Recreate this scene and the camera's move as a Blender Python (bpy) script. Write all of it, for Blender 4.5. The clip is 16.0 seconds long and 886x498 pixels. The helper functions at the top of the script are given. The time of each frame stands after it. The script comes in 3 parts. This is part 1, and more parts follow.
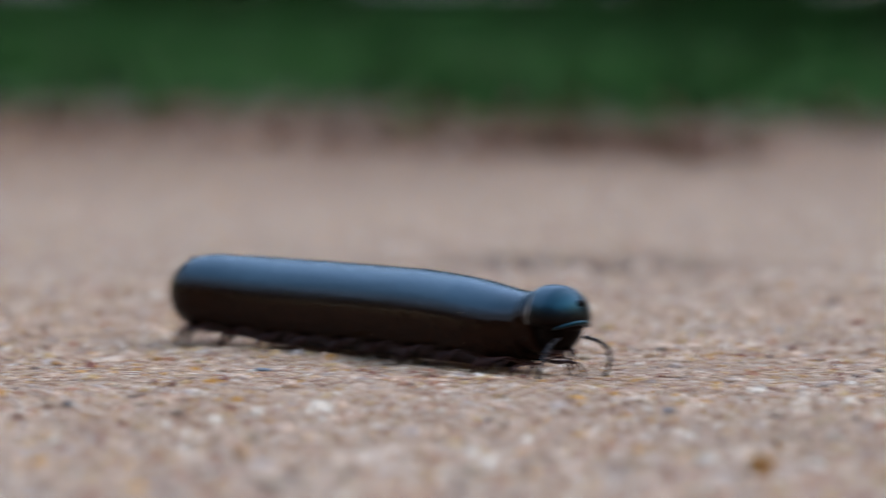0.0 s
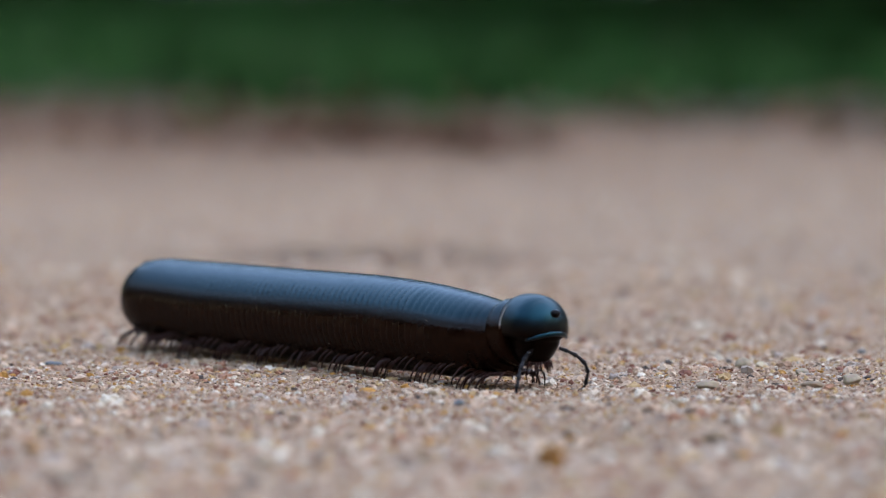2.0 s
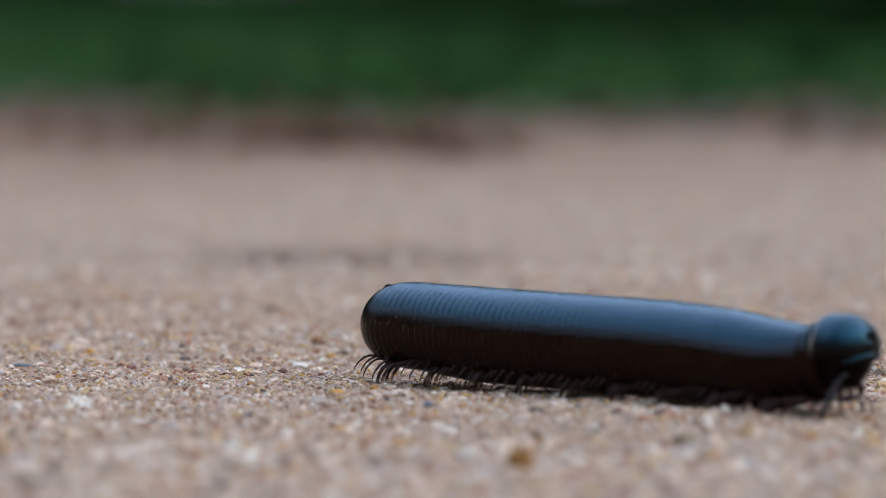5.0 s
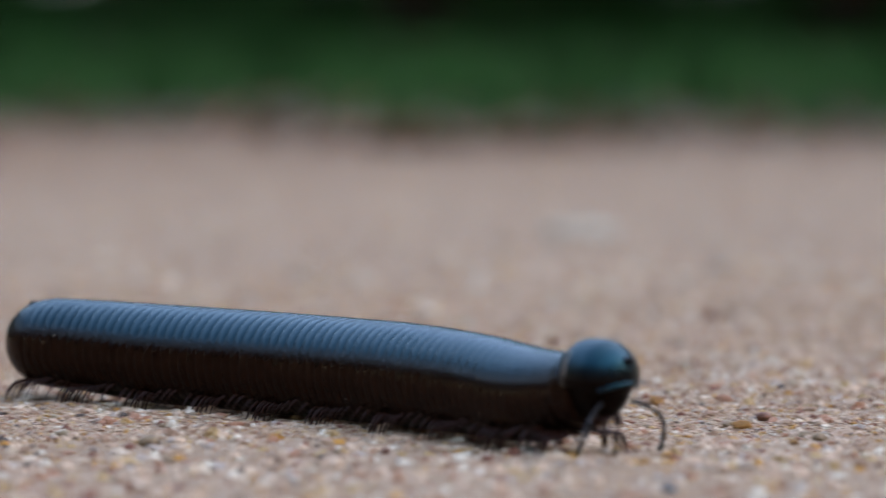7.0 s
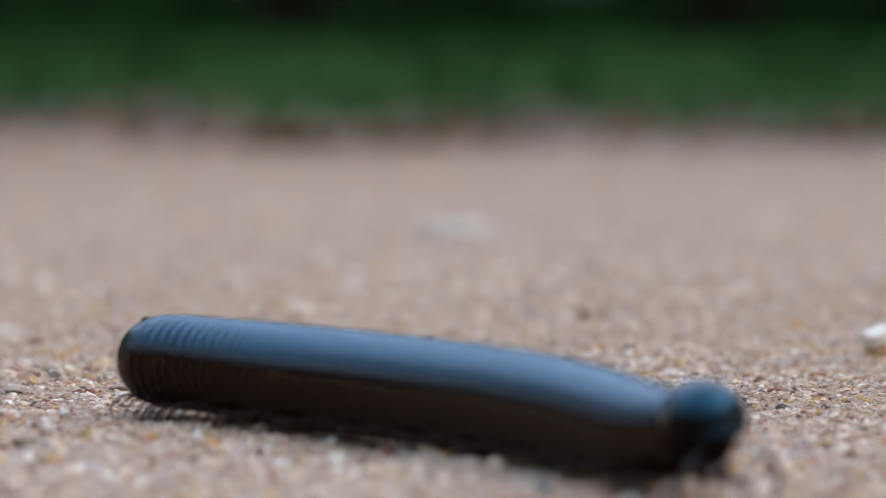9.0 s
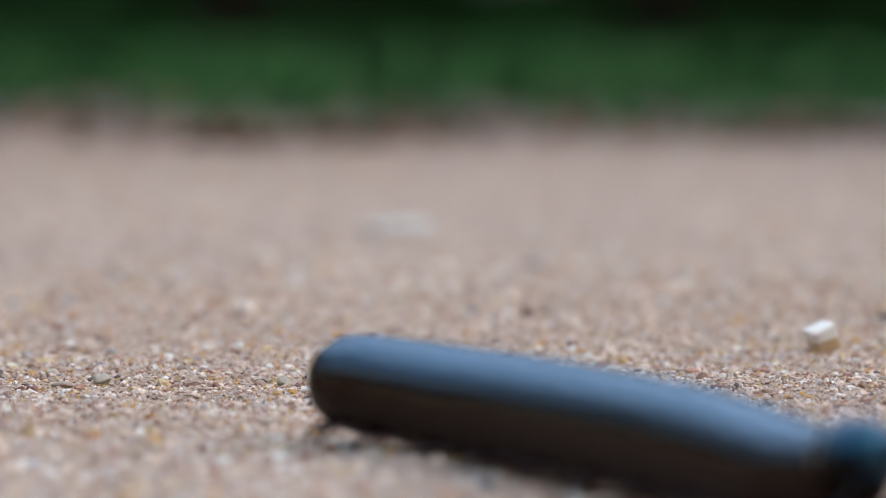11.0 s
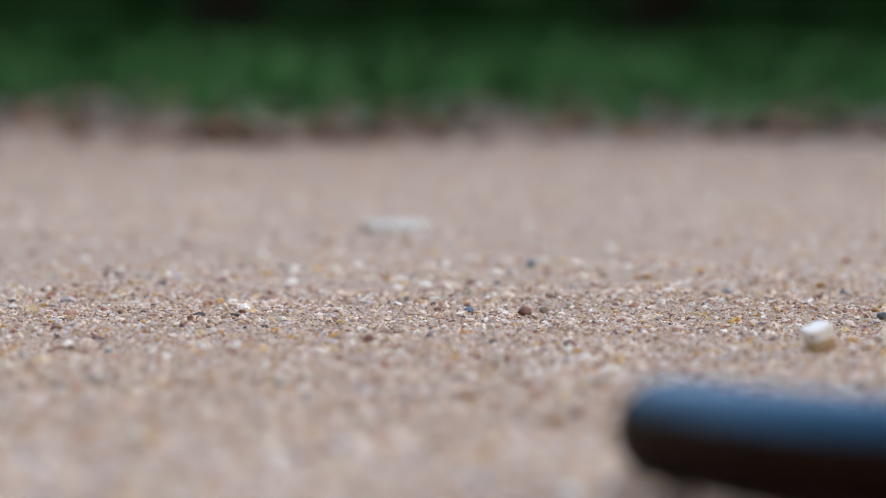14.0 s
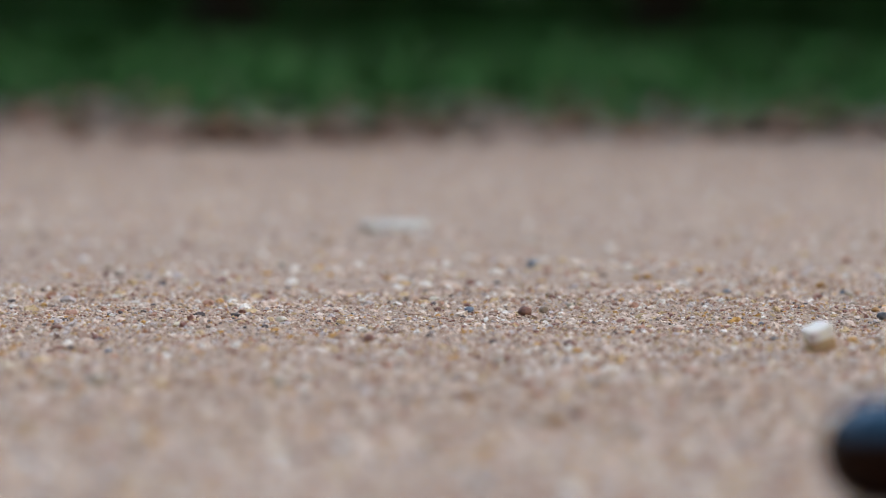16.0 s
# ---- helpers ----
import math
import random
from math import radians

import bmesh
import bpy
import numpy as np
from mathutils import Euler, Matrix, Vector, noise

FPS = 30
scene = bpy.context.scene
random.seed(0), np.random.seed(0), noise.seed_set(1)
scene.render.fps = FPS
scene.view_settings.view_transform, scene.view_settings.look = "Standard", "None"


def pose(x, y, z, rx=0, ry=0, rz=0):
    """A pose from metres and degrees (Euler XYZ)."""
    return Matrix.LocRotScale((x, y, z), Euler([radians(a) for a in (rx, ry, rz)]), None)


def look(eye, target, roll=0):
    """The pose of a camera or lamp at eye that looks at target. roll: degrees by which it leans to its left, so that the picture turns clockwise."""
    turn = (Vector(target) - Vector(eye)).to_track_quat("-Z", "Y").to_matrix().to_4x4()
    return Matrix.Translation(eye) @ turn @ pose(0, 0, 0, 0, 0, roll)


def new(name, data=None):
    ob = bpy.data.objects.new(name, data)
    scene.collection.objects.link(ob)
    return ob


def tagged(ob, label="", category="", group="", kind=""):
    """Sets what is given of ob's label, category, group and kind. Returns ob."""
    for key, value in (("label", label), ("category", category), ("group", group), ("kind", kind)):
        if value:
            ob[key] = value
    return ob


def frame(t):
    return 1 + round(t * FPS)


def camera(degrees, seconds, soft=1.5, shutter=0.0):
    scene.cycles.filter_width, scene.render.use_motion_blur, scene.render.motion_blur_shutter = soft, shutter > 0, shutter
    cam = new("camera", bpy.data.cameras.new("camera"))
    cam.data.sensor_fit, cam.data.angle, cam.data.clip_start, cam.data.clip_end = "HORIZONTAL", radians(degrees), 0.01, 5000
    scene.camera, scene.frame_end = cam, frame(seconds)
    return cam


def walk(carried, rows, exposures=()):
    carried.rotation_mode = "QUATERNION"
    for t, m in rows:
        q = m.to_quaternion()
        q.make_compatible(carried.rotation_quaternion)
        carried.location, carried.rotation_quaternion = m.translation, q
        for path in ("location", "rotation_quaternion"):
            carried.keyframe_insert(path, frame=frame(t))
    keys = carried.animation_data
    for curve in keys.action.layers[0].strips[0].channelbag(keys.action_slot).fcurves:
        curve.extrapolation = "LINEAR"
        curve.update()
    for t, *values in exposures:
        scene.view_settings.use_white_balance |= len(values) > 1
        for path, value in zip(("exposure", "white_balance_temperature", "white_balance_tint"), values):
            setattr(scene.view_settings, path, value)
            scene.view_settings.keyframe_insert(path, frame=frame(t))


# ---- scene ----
EYE_Z = 0.113
cam = camera(9.752, 16.0, 1.0, 0.5)


def aim(yaw, down):
    """The fixed tripod head: yaw to the right, tilt downwards, in degrees."""
    return pose(0, 0, EYE_Z, 90 - down, 0, -yaw)


walk(cam, [
    (0, aim(-5.292, 3.543)), (0.1, aim(-4.695, 3.551)), (0.2, aim(-4.230, 3.560)), (0.3, aim(-3.916, 3.569)),
    (0.4, aim(-3.658, 3.578)), (0.5, aim(-3.432, 3.586)), (0.6, aim(-3.212, 3.593)), (0.8, aim(-3.036, 3.605)),
    (1, aim(-2.960, 3.617)), (1.5, aim(-2.960, 3.624)), (2, aim(-2.979, 3.624)), (2.5, aim(-2.992, 3.624)),
    (3, aim(-2.986, 3.624)), (3.2, aim(-2.986, 3.624)), (4.2, aim(-2.923, 3.619)), (4.8, aim(-2.728, 3.612)),
    (5.3, aim(-2.464, 3.602)), (5.5, aim(-2.307, 3.599)), (6, aim(-1.647, 3.574)), (6.3, aim(-1.018, 3.563)),
    (6.5, aim(-0.245, 3.555)), (6.6, aim(0.170, 3.560)), (6.7, aim(0.955, 3.565)), (6.8, aim(1.949, 3.571)),
    (6.9, aim(2.835, 3.579)), (7, aim(3.287, 3.586)), (7.1, aim(3.545, 3.590)), (7.2, aim(3.721, 3.594)),
    (7.3, aim(3.796, 3.597)), (7.5, aim(3.809, 3.605)), (8, aim(3.809, 3.605)), (8.5, aim(3.966, 3.593)),
    (9, aim(4.676, 3.586)), (9.2, aim(4.953, 3.581)), (9.5, aim(5.217, 3.574)), (9.7, aim(5.242, 3.574)),
    (11.8, aim(5.343, 3.642)), (12, aim(5.343, 3.642)), (12.5, aim(5.343, 3.624)), (16, aim(5.343, 3.624))],
    exposures=[(0, 3.03, 7900, 16), (7, 2.99, 7900, 16), (9.5, 3.21, 7900, 16), (12.6, 3.25, 7900, 16), (15.1, 3.23, 7900, 16), (16, 3.05, 8100, 16)])

# a long lens, wide open: the operator pulls focus on a mark on the sand
focus = new("focus_mark")
cam.data.dof.use_dof = True
cam.data.dof.focus_object = focus
cam.data.dof.aperture_fstop = cam.data.lens * 0.001 / 0.020
cam.data.dof.aperture_blades = 0

# ---- light ----
SUN_UP, SUN_TURN = 24, 112
world = bpy.data.worlds.new("sky")
scene.world = world
world.use_nodes = True
wn = world.node_tree.nodes
sky = wn.new("ShaderNodeTexSky")
sky.sky_type, sky.sun_disc = "NISHITA", False
sky.sun_elevation, sky.sun_rotation = radians(SUN_UP), radians(SUN_TURN)
sky.dust_density, sky.air_density, sky.ozone_density = 0.4, 1.0, 1.6
world.node_tree.links.new(sky.outputs[0], wn["Background"].inputs[0])
wn["Background"].inputs[1].default_value = 0.15
sun_data = bpy.data.lights.new("sun", "SUN")
sun_data.energy, sun_data.angle, sun_data.color = 0.15, radians(150), (1.0, 0.90, 0.78)
sun = new("sun", sun_data)
SUN_DIR = Vector((math.sin(radians(SUN_TURN)) * math.cos(radians(SUN_UP)), math.cos(radians(SUN_TURN)) * math.cos(radians(SUN_UP)), math.sin(radians(SUN_UP))))
sun.matrix_basis = look(SUN_DIR * 10, (0, 0, 0))


# ---- materials ----
def nodes_of(name, rough=0.6, spec=0.5):
    m = bpy.data.materials.new(name)
    m.use_nodes = True
    nt = m.node_tree
    b = nt.nodes["Principled BSDF"]
    b.inputs["Roughness"].default_value = rough
    b.inputs["Specular IOR Level"].default_value = spec
    return m, nt, b


def add(nt, kind, **values):
    n = nt.nodes.new("ShaderNode" + kind)
    for k, v in values.items():
        n.inputs[k.replace("_", " ")].default_value = v
    return n


def ramp(nt, fac, stops, constant=False):
    r = nt.nodes.new("ShaderNodeValToRGB")
    r.color_ramp.interpolation = "CONSTANT" if constant else "LINEAR"
    while len(r.color_ramp.elements) < len(stops):
        r.color_ramp.elements.new(0.5)
    for e, (p, c) in zip(r.color_ramp.elements, stops):
        e.position, e.color = p, (*c, 1)
    nt.links.new(fac, r.inputs[0])
    return r.outputs[0]


def mixed(nt, kind, fac, a, b):
    m = nt.nodes.new("ShaderNodeMix")
    m.data_type, m.blend_type = "RGBA", kind
    for sock, v in ((m.inputs[0], fac), (m.inputs[6], a), (m.inputs[7], b)):
        if isinstance(v, (int, float)):
            sock.default_value = v
        elif isinstance(v, tuple):
            sock.default_value = (*v, 1)
        else:
            nt.links.new(v, sock)
    return m.outputs[2]


def math_node(nt, op, a, b=0.0, c=0.0):
    m = nt.nodes.new("ShaderNodeMath")
    m.operation = op
    for sock, v in zip(m.inputs, (a, b, c)):
        if isinstance(v, (int, float)):
            sock.default_value = v
        else:
            nt.links.new(v, sock)
    return m.outputs[0]


def bump(nt, bsdf, height, strength, distance):
    b = add(nt, "Bump", Strength=strength, Distance=distance)
    nt.links.new(height, b.inputs["Height"])
    nt.links.new(b.outputs[0], bsdf.inputs["Normal"])


GRAIN_STOPS = [(0, (0.422, 0.275, 0.184)), (0.16, (0.517, 0.362, 0.251)), (0.31, (0.317, 0.190, 0.122)), (0.44, (0.599, 0.453, 0.324)),
               (0.52, (0.629, 0.543, 0.421)), (0.59, (0.458, 0.293, 0.136)), (0.67, (0.352, 0.165, 0.096)), (0.74, (0.399, 0.320, 0.263)),
               (0.8, (0.574, 0.391, 0.266)), (0.88, (0.201, 0.078, 0.049)), (0.93, (0.466, 0.222, 0.053)), (0.975, (0.081, 0.058, 0.046))]


def sand_material():
    m, nt, b = nodes_of("packed_sand", 0.9, 0.12)
    co = nt.nodes.new("ShaderNodeTexCoord").outputs["Object"]
    cells = add(nt, "TexVoronoi", Scale=560.0)
    fine = add(nt, "TexVoronoi", Scale=1500.0)
    broad = add(nt, "TexNoise", Scale=7.0, Detail=4.0)
    mid = add(nt, "TexNoise", Scale=45.0, Detail=5.0)
    for n in (cells, fine, broad, mid):
        nt.links.new(co, n.inputs["Vector"])
    sep = add(nt, "SeparateColor")
    nt.links.new(cells.outputs["Color"], sep.inputs[0])
    sep2 = add(nt, "SeparateColor")
    nt.links.new(fine.outputs["Color"], sep2.inputs[0])
    col = ramp(nt, sep.outputs[0], GRAIN_STOPS, True)
    col2 = ramp(nt, sep2.outputs[0], GRAIN_STOPS, True)
    col = mixed(nt, "MIX", 0.62, col, col2)
    base = mixed(nt, "MIX", broad.outputs["Fac"], (0.280, 0.181, 0.116), (0.323, 0.213, 0.139))
    col = mixed(nt, "MIX", 0.62, base, mixed(nt, "MULTIPLY", 1.0, col, (0.70, 0.69, 0.675)))
    col = mixed(nt, "MULTIPLY", 0.35, col, ramp(nt, mid.outputs["Fac"], [(0.3, (0.74, 0.70, 0.68)), (0.62, (1, 1, 1))]))
    # a darker patch and the litter-stained edge of the grass verge
    xyz = add(nt, "SeparateXYZ")
    nt.links.new(co, xyz.inputs[0])
    x, y = xyz.outputs[0], xyz.outputs[1]
    dx = math_node(nt, "MULTIPLY", math_node(nt, "ADD", x, 0.1153), 1 / 0.078)
    dy = math_node(nt, "MULTIPLY", math_node(nt, "ADD", y, -1.732), 1 / 0.075)
    rr = math_node(nt, "SQRT", math_node(nt, "ADD", math_node(nt, "MULTIPLY", dx, dx), math_node(nt, "MULTIPLY", dy, dy)))
    rr = math_node(nt, "ADD", rr, math_node(nt, "MULTIPLY_ADD", mid.outputs["Fac"], 1.0, -0.5))
    dark_patch = ramp(nt, rr, [(0.35, (1, 1, 1)), (1.0, (0, 0, 0))])
    col = mixed(nt, "MIX", dark_patch, col, mixed(nt, "MULTIPLY", 1.0, col, (0.44, 0.40, 0.38)))
    # a browner, dustier strip of sand before the grass
    strip = ramp(nt, math_node(nt, "MULTIPLY_ADD", math_node(nt, "MULTIPLY_ADD", broad.outputs["Fac"], 0.40, y), 1.75, -4.0), [(0.0, (0, 0, 0)), (1.0, (1, 1, 1))])
    side = ramp(nt, math_node(nt, "MULTIPLY_ADD", x, -4.0, 0.25), [(0.0, (0.5, 0.5, 0.5)), (1.0, (1, 1, 1))])
    strip = math_node(nt, "MULTIPLY", strip, side)
    col = mixed(nt, "MIX", strip, col, mixed(nt, "MULTIPLY", 1.0, col, (0.46, 0.37, 0.32)))
    edge = math_node(nt, "ADD", math_node(nt, "MULTIPLY", x, 0.58), y)
    edge = math_node(nt, "ADD", edge, math_node(nt, "MULTIPLY", broad.outputs["Fac"], 0.5))
    soil = ramp(nt, math_node(nt, "MULTIPLY", math_node(nt, "ADD", edge, -2.74), 1.6), [(0.30, (0, 0, 0)), (0.95, (1, 1, 1))])
    col = mixed(nt, "MIX", soil, col, mixed(nt, "MIX", mid.outputs["Fac"], (0.085, 0.080, 0.058), (0.150, 0.128, 0.095)))
    nt.links.new(col, b.inputs["Base Color"])
    h = math_node(nt, "ADD", math_node(nt, "MULTIPLY", cells.outputs["Distance"], -1.0), math_node(nt, "MULTIPLY", fine.outputs["Distance"], -0.4))
    bump(nt, b, h, 0.9, 0.0006)
    return m


def grain_material():
    m, nt, b = nodes_of("sand_grains", 0.6, 0.15)
    geo = nt.nodes.new("ShaderNodeNewGeometry")
    co = nt.nodes.new("ShaderNodeTexCoord").outputs["Object"]
    n = add(nt, "TexNoise", Scale=1800.0, Detail=3.0)
    nt.links.new(co, n.inputs["Vector"])
    col = ramp(nt, geo.outputs["Random Per Island"], GRAIN_STOPS, True)
    col = mixed(nt, "MULTIPLY", 0.6, col, ramp(nt, n.outputs["Fac"], [(0.36, (0.55, 0.50, 0.47)), (0.60, (1.1, 1.1, 1.1))]))
    nt.links.new(col, b.inputs["Base Color"])
    bump(nt, b, n.outputs["Fac"], 0.4, 0.0002)
    return m


def stone_material(name, light, dark, rough=0.6, scale=420.0, spec=0.25):
    m, nt, b = nodes_of(name, rough, spec)
    co = nt.nodes.new("ShaderNodeTexCoord").outputs["Object"]
    n = add(nt, "TexNoise", Scale=scale, Detail=6.0, Roughness=0.65)
    n2 = add(nt, "TexNoise", Scale=scale * 4, Detail=3.0)
    for k in (n, n2):
        nt.links.new(co, k.inputs["Vector"])
    col = ramp(nt, n.outputs["Fac"], [(0.32, dark), (0.62, light)])
    col = mixed(nt, "MULTIPLY", 0.35, col, n2.outputs["Color"])
    nt.links.new(col, b.inputs["Base Color"])
    bump(nt, b, n.outputs["Fac"], 0.5, 0.0004)
    return m


def two_tone_stone_material():
    """White quartz whose lower part is tan."""
    m, nt, b = nodes_of("two_tone_stone", 0.75, 0.08)
    co = nt.nodes.new("ShaderNodeTexCoord").outputs["Object"]
    n = add(nt, "TexNoise", Scale=260.0, Detail=5.0)
    nt.links.new(co, n.inputs["Vector"])
    xyz = add(nt, "SeparateXYZ")
    nt.links.new(co, xyz.inputs[0])
    h = math_node(nt, "ADD", math_node(nt, "MULTIPLY_ADD", xyz.outputs[2], 260.0, -0.80), math_node(nt, "MULTIPLY", n.outputs["Fac"], 0.5))
    col = ramp(nt, h, [(0.46, (0.50, 0.32, 0.17)), (0.53, (0.68, 0.58, 0.46))])
    nt.links.new(mixed(nt, "MULTIPLY", 0.3, col, n.outputs["Color"]), b.inputs["Base Color"])
    bump(nt, b, n.outputs["Fac"], 0.5, 0.0004)
    return m


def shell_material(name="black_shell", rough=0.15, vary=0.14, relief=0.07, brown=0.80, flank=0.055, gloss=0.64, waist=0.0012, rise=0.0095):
    """Dark horny skin, with the sky's blue sheen painted above and the sand's brown reflection below."""
    m, nt, b = nodes_of(name, 0.25, 0.5)
    b.inputs["IOR"].default_value = 1.65
    co = nt.nodes.new("ShaderNodeTexCoord").outputs["Object"]
    inf = nt.nodes.new("ShaderNodeObjectInfo")
    n = add(nt, "TexNoise", Scale=420.0, Detail=5.0)
    wear = add(nt, "TexNoise", Scale=1600.0, Detail=3.0)
    v = nt.nodes.new("ShaderNodeVectorMath")
    v.operation = "ADD"
    nt.links.new(co, v.inputs[0])
    nt.links.new(inf.outputs["Random"], v.inputs[1])
    for k in (n, wear):
        nt.links.new(v.outputs[0], k.inputs["Vector"])
    xyz = add(nt, "SeparateXYZ")
    nt.links.new(co, xyz.inputs[0])
    # gloss and blue tint grow with height, painting the fade of the sky's sheen
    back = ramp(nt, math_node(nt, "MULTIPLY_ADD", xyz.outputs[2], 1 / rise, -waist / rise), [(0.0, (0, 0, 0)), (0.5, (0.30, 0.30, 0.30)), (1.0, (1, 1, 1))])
    sky_tint = ramp(nt, math_node(nt, "MULTIPLY_ADD", xyz.outputs[2], 1 / 0.004, -(waist + 0.0006) / 0.004), [(0.0, (0, 0, 0)), (1.0, (1, 1, 1))])
    skin = ramp(nt, n.outputs["Fac"], [(0.3, (0.0075 * brown, 0.0022 * brown, 0.0009 * brown)), (0.7, (0.016 * brown, 0.0048 * brown, 0.0020 * brown))])
    col = mixed(nt, "MIX", sky_tint, skin, (0.0022, 0.0028, 0.0036))
    dust = ramp(nt, wear.outputs["Fac"], [(0.70, (0, 0, 0)), (0.78, (1, 1, 1))])
    col = mixed(nt, "MIX", math_node(nt, "MULTIPLY", dust, 0.2), col, (0.10, 0.08, 0.07))
    nt.links.new(col, b.inputs["Base Color"])
    nt.links.new(mixed(nt, "MIX", sky_tint, (1.0, 0.72, 0.60), (0.125, 0.69, 0.93)), b.inputs["Specular Tint"])
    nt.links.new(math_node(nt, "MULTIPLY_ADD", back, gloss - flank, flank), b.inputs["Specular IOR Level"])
    nt.links.new(math_node(nt, "MULTIPLY_ADD", n.outputs["Fac"], vary, rough), b.inputs["Roughness"])
    bump(nt, b, n.outputs["Fac"], relief, 0.0003)
    return m


def plain(name, color, rough, spec=0.5, scale=500.0, tint=(1, 1, 1)):
    m, nt, b = nodes_of(name, rough, spec)
    b.inputs["Specular Tint"].default_value = (*tint, 1)
    co = nt.nodes.new("ShaderNodeTexCoord").outputs["Object"]
    n = add(nt, "TexNoise", Scale=scale, Detail=4.0)
    nt.links.new(co, n.inputs["Vector"])
    dark = tuple(c * 0.55 for c in color)
    nt.links.new(ramp(nt, n.outputs["Fac"], [(0.3, dark), (0.65, color)]), b.inputs["Base Color"])
    return m


def leaf_material(name, stops, rough=0.75):
    m, nt, b = nodes_of(name, rough, 0.0)
    geo = nt.nodes.new("ShaderNodeNewGeometry")
    co = nt.nodes.new("ShaderNodeTexCoord").outputs["Object"]
    n = add(nt, "TexNoise", Scale=2.4, Detail=2.0)
    nt.links.new(co, n.inputs["Vector"])
    col = ramp(nt, geo.outputs["Random Per Island"], stops)
    col = mixed(nt, "MULTIPLY", 0.3, col, ramp(nt, n.outputs["Fac"], [(0.35, (0.45, 0.5, 0.5)), (0.62, (1, 1, 1))]))
    nt.links.new(col, b.inputs["Base Color"])
    return m


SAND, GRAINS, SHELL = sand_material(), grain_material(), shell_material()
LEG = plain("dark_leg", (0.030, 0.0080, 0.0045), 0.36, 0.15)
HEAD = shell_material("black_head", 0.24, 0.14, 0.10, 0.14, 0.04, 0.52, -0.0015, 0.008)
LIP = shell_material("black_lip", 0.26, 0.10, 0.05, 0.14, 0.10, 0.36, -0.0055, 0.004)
MOUTH = plain("dull_black_mouth", (0.006, 0.003, 0.0025), 0.6, 0.05)
ANTENNA = plain("slate_antenna", (0.007, 0.006, 0.007), 0.40, 0.18)
RIM = plain("pale_rim", (0.55, 0.50, 0.45), 0.5)
WHITE_STONE = stone_material("white_stone", (0.68, 0.57, 0.40), (0.48, 0.36, 0.22))
TWO_TONE_STONE = two_tone_stone_material()
GREY_SLAB = stone_material("pale_slab", (0.58, 0.52, 0.42), (0.47, 0.41, 0.32), 0.7, 120)
ORANGE_STONE = stone_material("orange_stone", (0.36, 0.165, 0.040), (0.22, 0.09, 0.022))
TAN_STONE = stone_material("tan_stone", (0.35, 0.24, 0.15), (0.25, 0.165, 0.097))
CREAM_STONE = stone_material("cream_stone", (0.44, 0.345, 0.235), (0.34, 0.255, 0.165))
RED_STONE = stone_material("red_brown_stone", (0.26, 0.115, 0.068), (0.14, 0.060, 0.040))
DARK_STONE = stone_material("dark_grey_stone", (0.13, 0.12, 0.11), (0.065, 0.064, 0.062))
BLUE_STONE = stone_material("blue_grey_stone", (0.16, 0.175, 0.18), (0.095, 0.11, 0.12))
GRASS = leaf_material("grass_blades", [(0.0, (0.0115, 0.0455, 0.010)), (0.5, (0.022, 0.067, 0.017)), (0.85, (0.033, 0.080, 0.025)), (1.0, (0.060, 0.067, 0.036))])
BARK = plain("bark", (0.072, 0.050, 0.036), 0.8, 0.2, 60.0)
# leaves of the unseen hedge and canopy, near-black for a dark reflected band
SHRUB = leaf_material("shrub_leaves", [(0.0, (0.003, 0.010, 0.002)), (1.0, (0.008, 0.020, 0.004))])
BUSH = leaf_material("bush_leaves", [(0.0, (0.020, 0.060, 0.016)), (1.0, (0.050, 0.115, 0.034))])
LITTER = leaf_material("leaf_litter", [(0.0, (0.095, 0.050, 0.034)), (0.6, (0.180, 0.090, 0.056)), (1.0, (0.220, 0.150, 0.110))])


# ---- mesh helpers ----
def arrays_mesh(name, verts, faces, material, smooth=False):
    """A mesh from an (n, 3) array of points and an (m, k) array of faces."""
    me = bpy.data.meshes.new(name)
    faces = np.asarray(faces, dtype=np.int32)
    n, k = faces.shape
    me.vertices.add(len(verts))
    me.vertices.foreach_set("co", np.asarray(verts, dtype=np.float32).ravel())
    me.loops.add(n * k)
    me.loops.foreach_set("vertex_index", faces.ravel())
    me.polygons.add(n)
    me.polygons.foreach_set("loop_start", np.arange(0, n * k, k, dtype=np.int32))
    me.polygons.foreach_set("use_smooth", np.full(n, smooth))
    me.update(calc_edges=True)
    me.materials.append(material)
    return me


def bm_mesh(name, bm, material, smooth=True):
    me = bpy.data.meshes.new(name)
    bmesh.ops.recalc_face_normals(bm, faces=bm.faces)
    for f in bm.faces:
        f.smooth = smooth
    bm.to_mesh(me)
    bm.free()
    me.materials.append(material)
    return me


def part(name, me, parent, label="", m=None):
    ob = new(name, me)
    ob.parent = parent
    if m is not None:
        ob.matrix_basis = m
    return tagged(ob, label)


def tube(points, radii, material, name, seg=7):
    bm = bmesh.new()
    loops = []
    pts = [Vector(p) for p in points]
    for i, (p, r) in enumerate(zip(pts, radii)):
        d = (pts[min(i + 1, len(pts) - 1)] - pts[max(i - 1, 0)]).normalized()
        q = d.to_track_quat("Z", "Y")
        loops.append([bm.verts.new(p + q @ Vector((r * math.cos(6.2832 * j / seg), r * math.sin(6.2832 * j / seg), 0))) for j in range(seg)])
    for a, b in zip(loops, loops[1:]):
        for j in range(seg):
            bm.faces.new((a[j], a[(j + 1) % seg], b[(j + 1) % seg], b[j]))
    bm.faces.new(loops[0][::-1])
    bm.faces.new(loops[-1])
    return bm_mesh(name, bm, material)


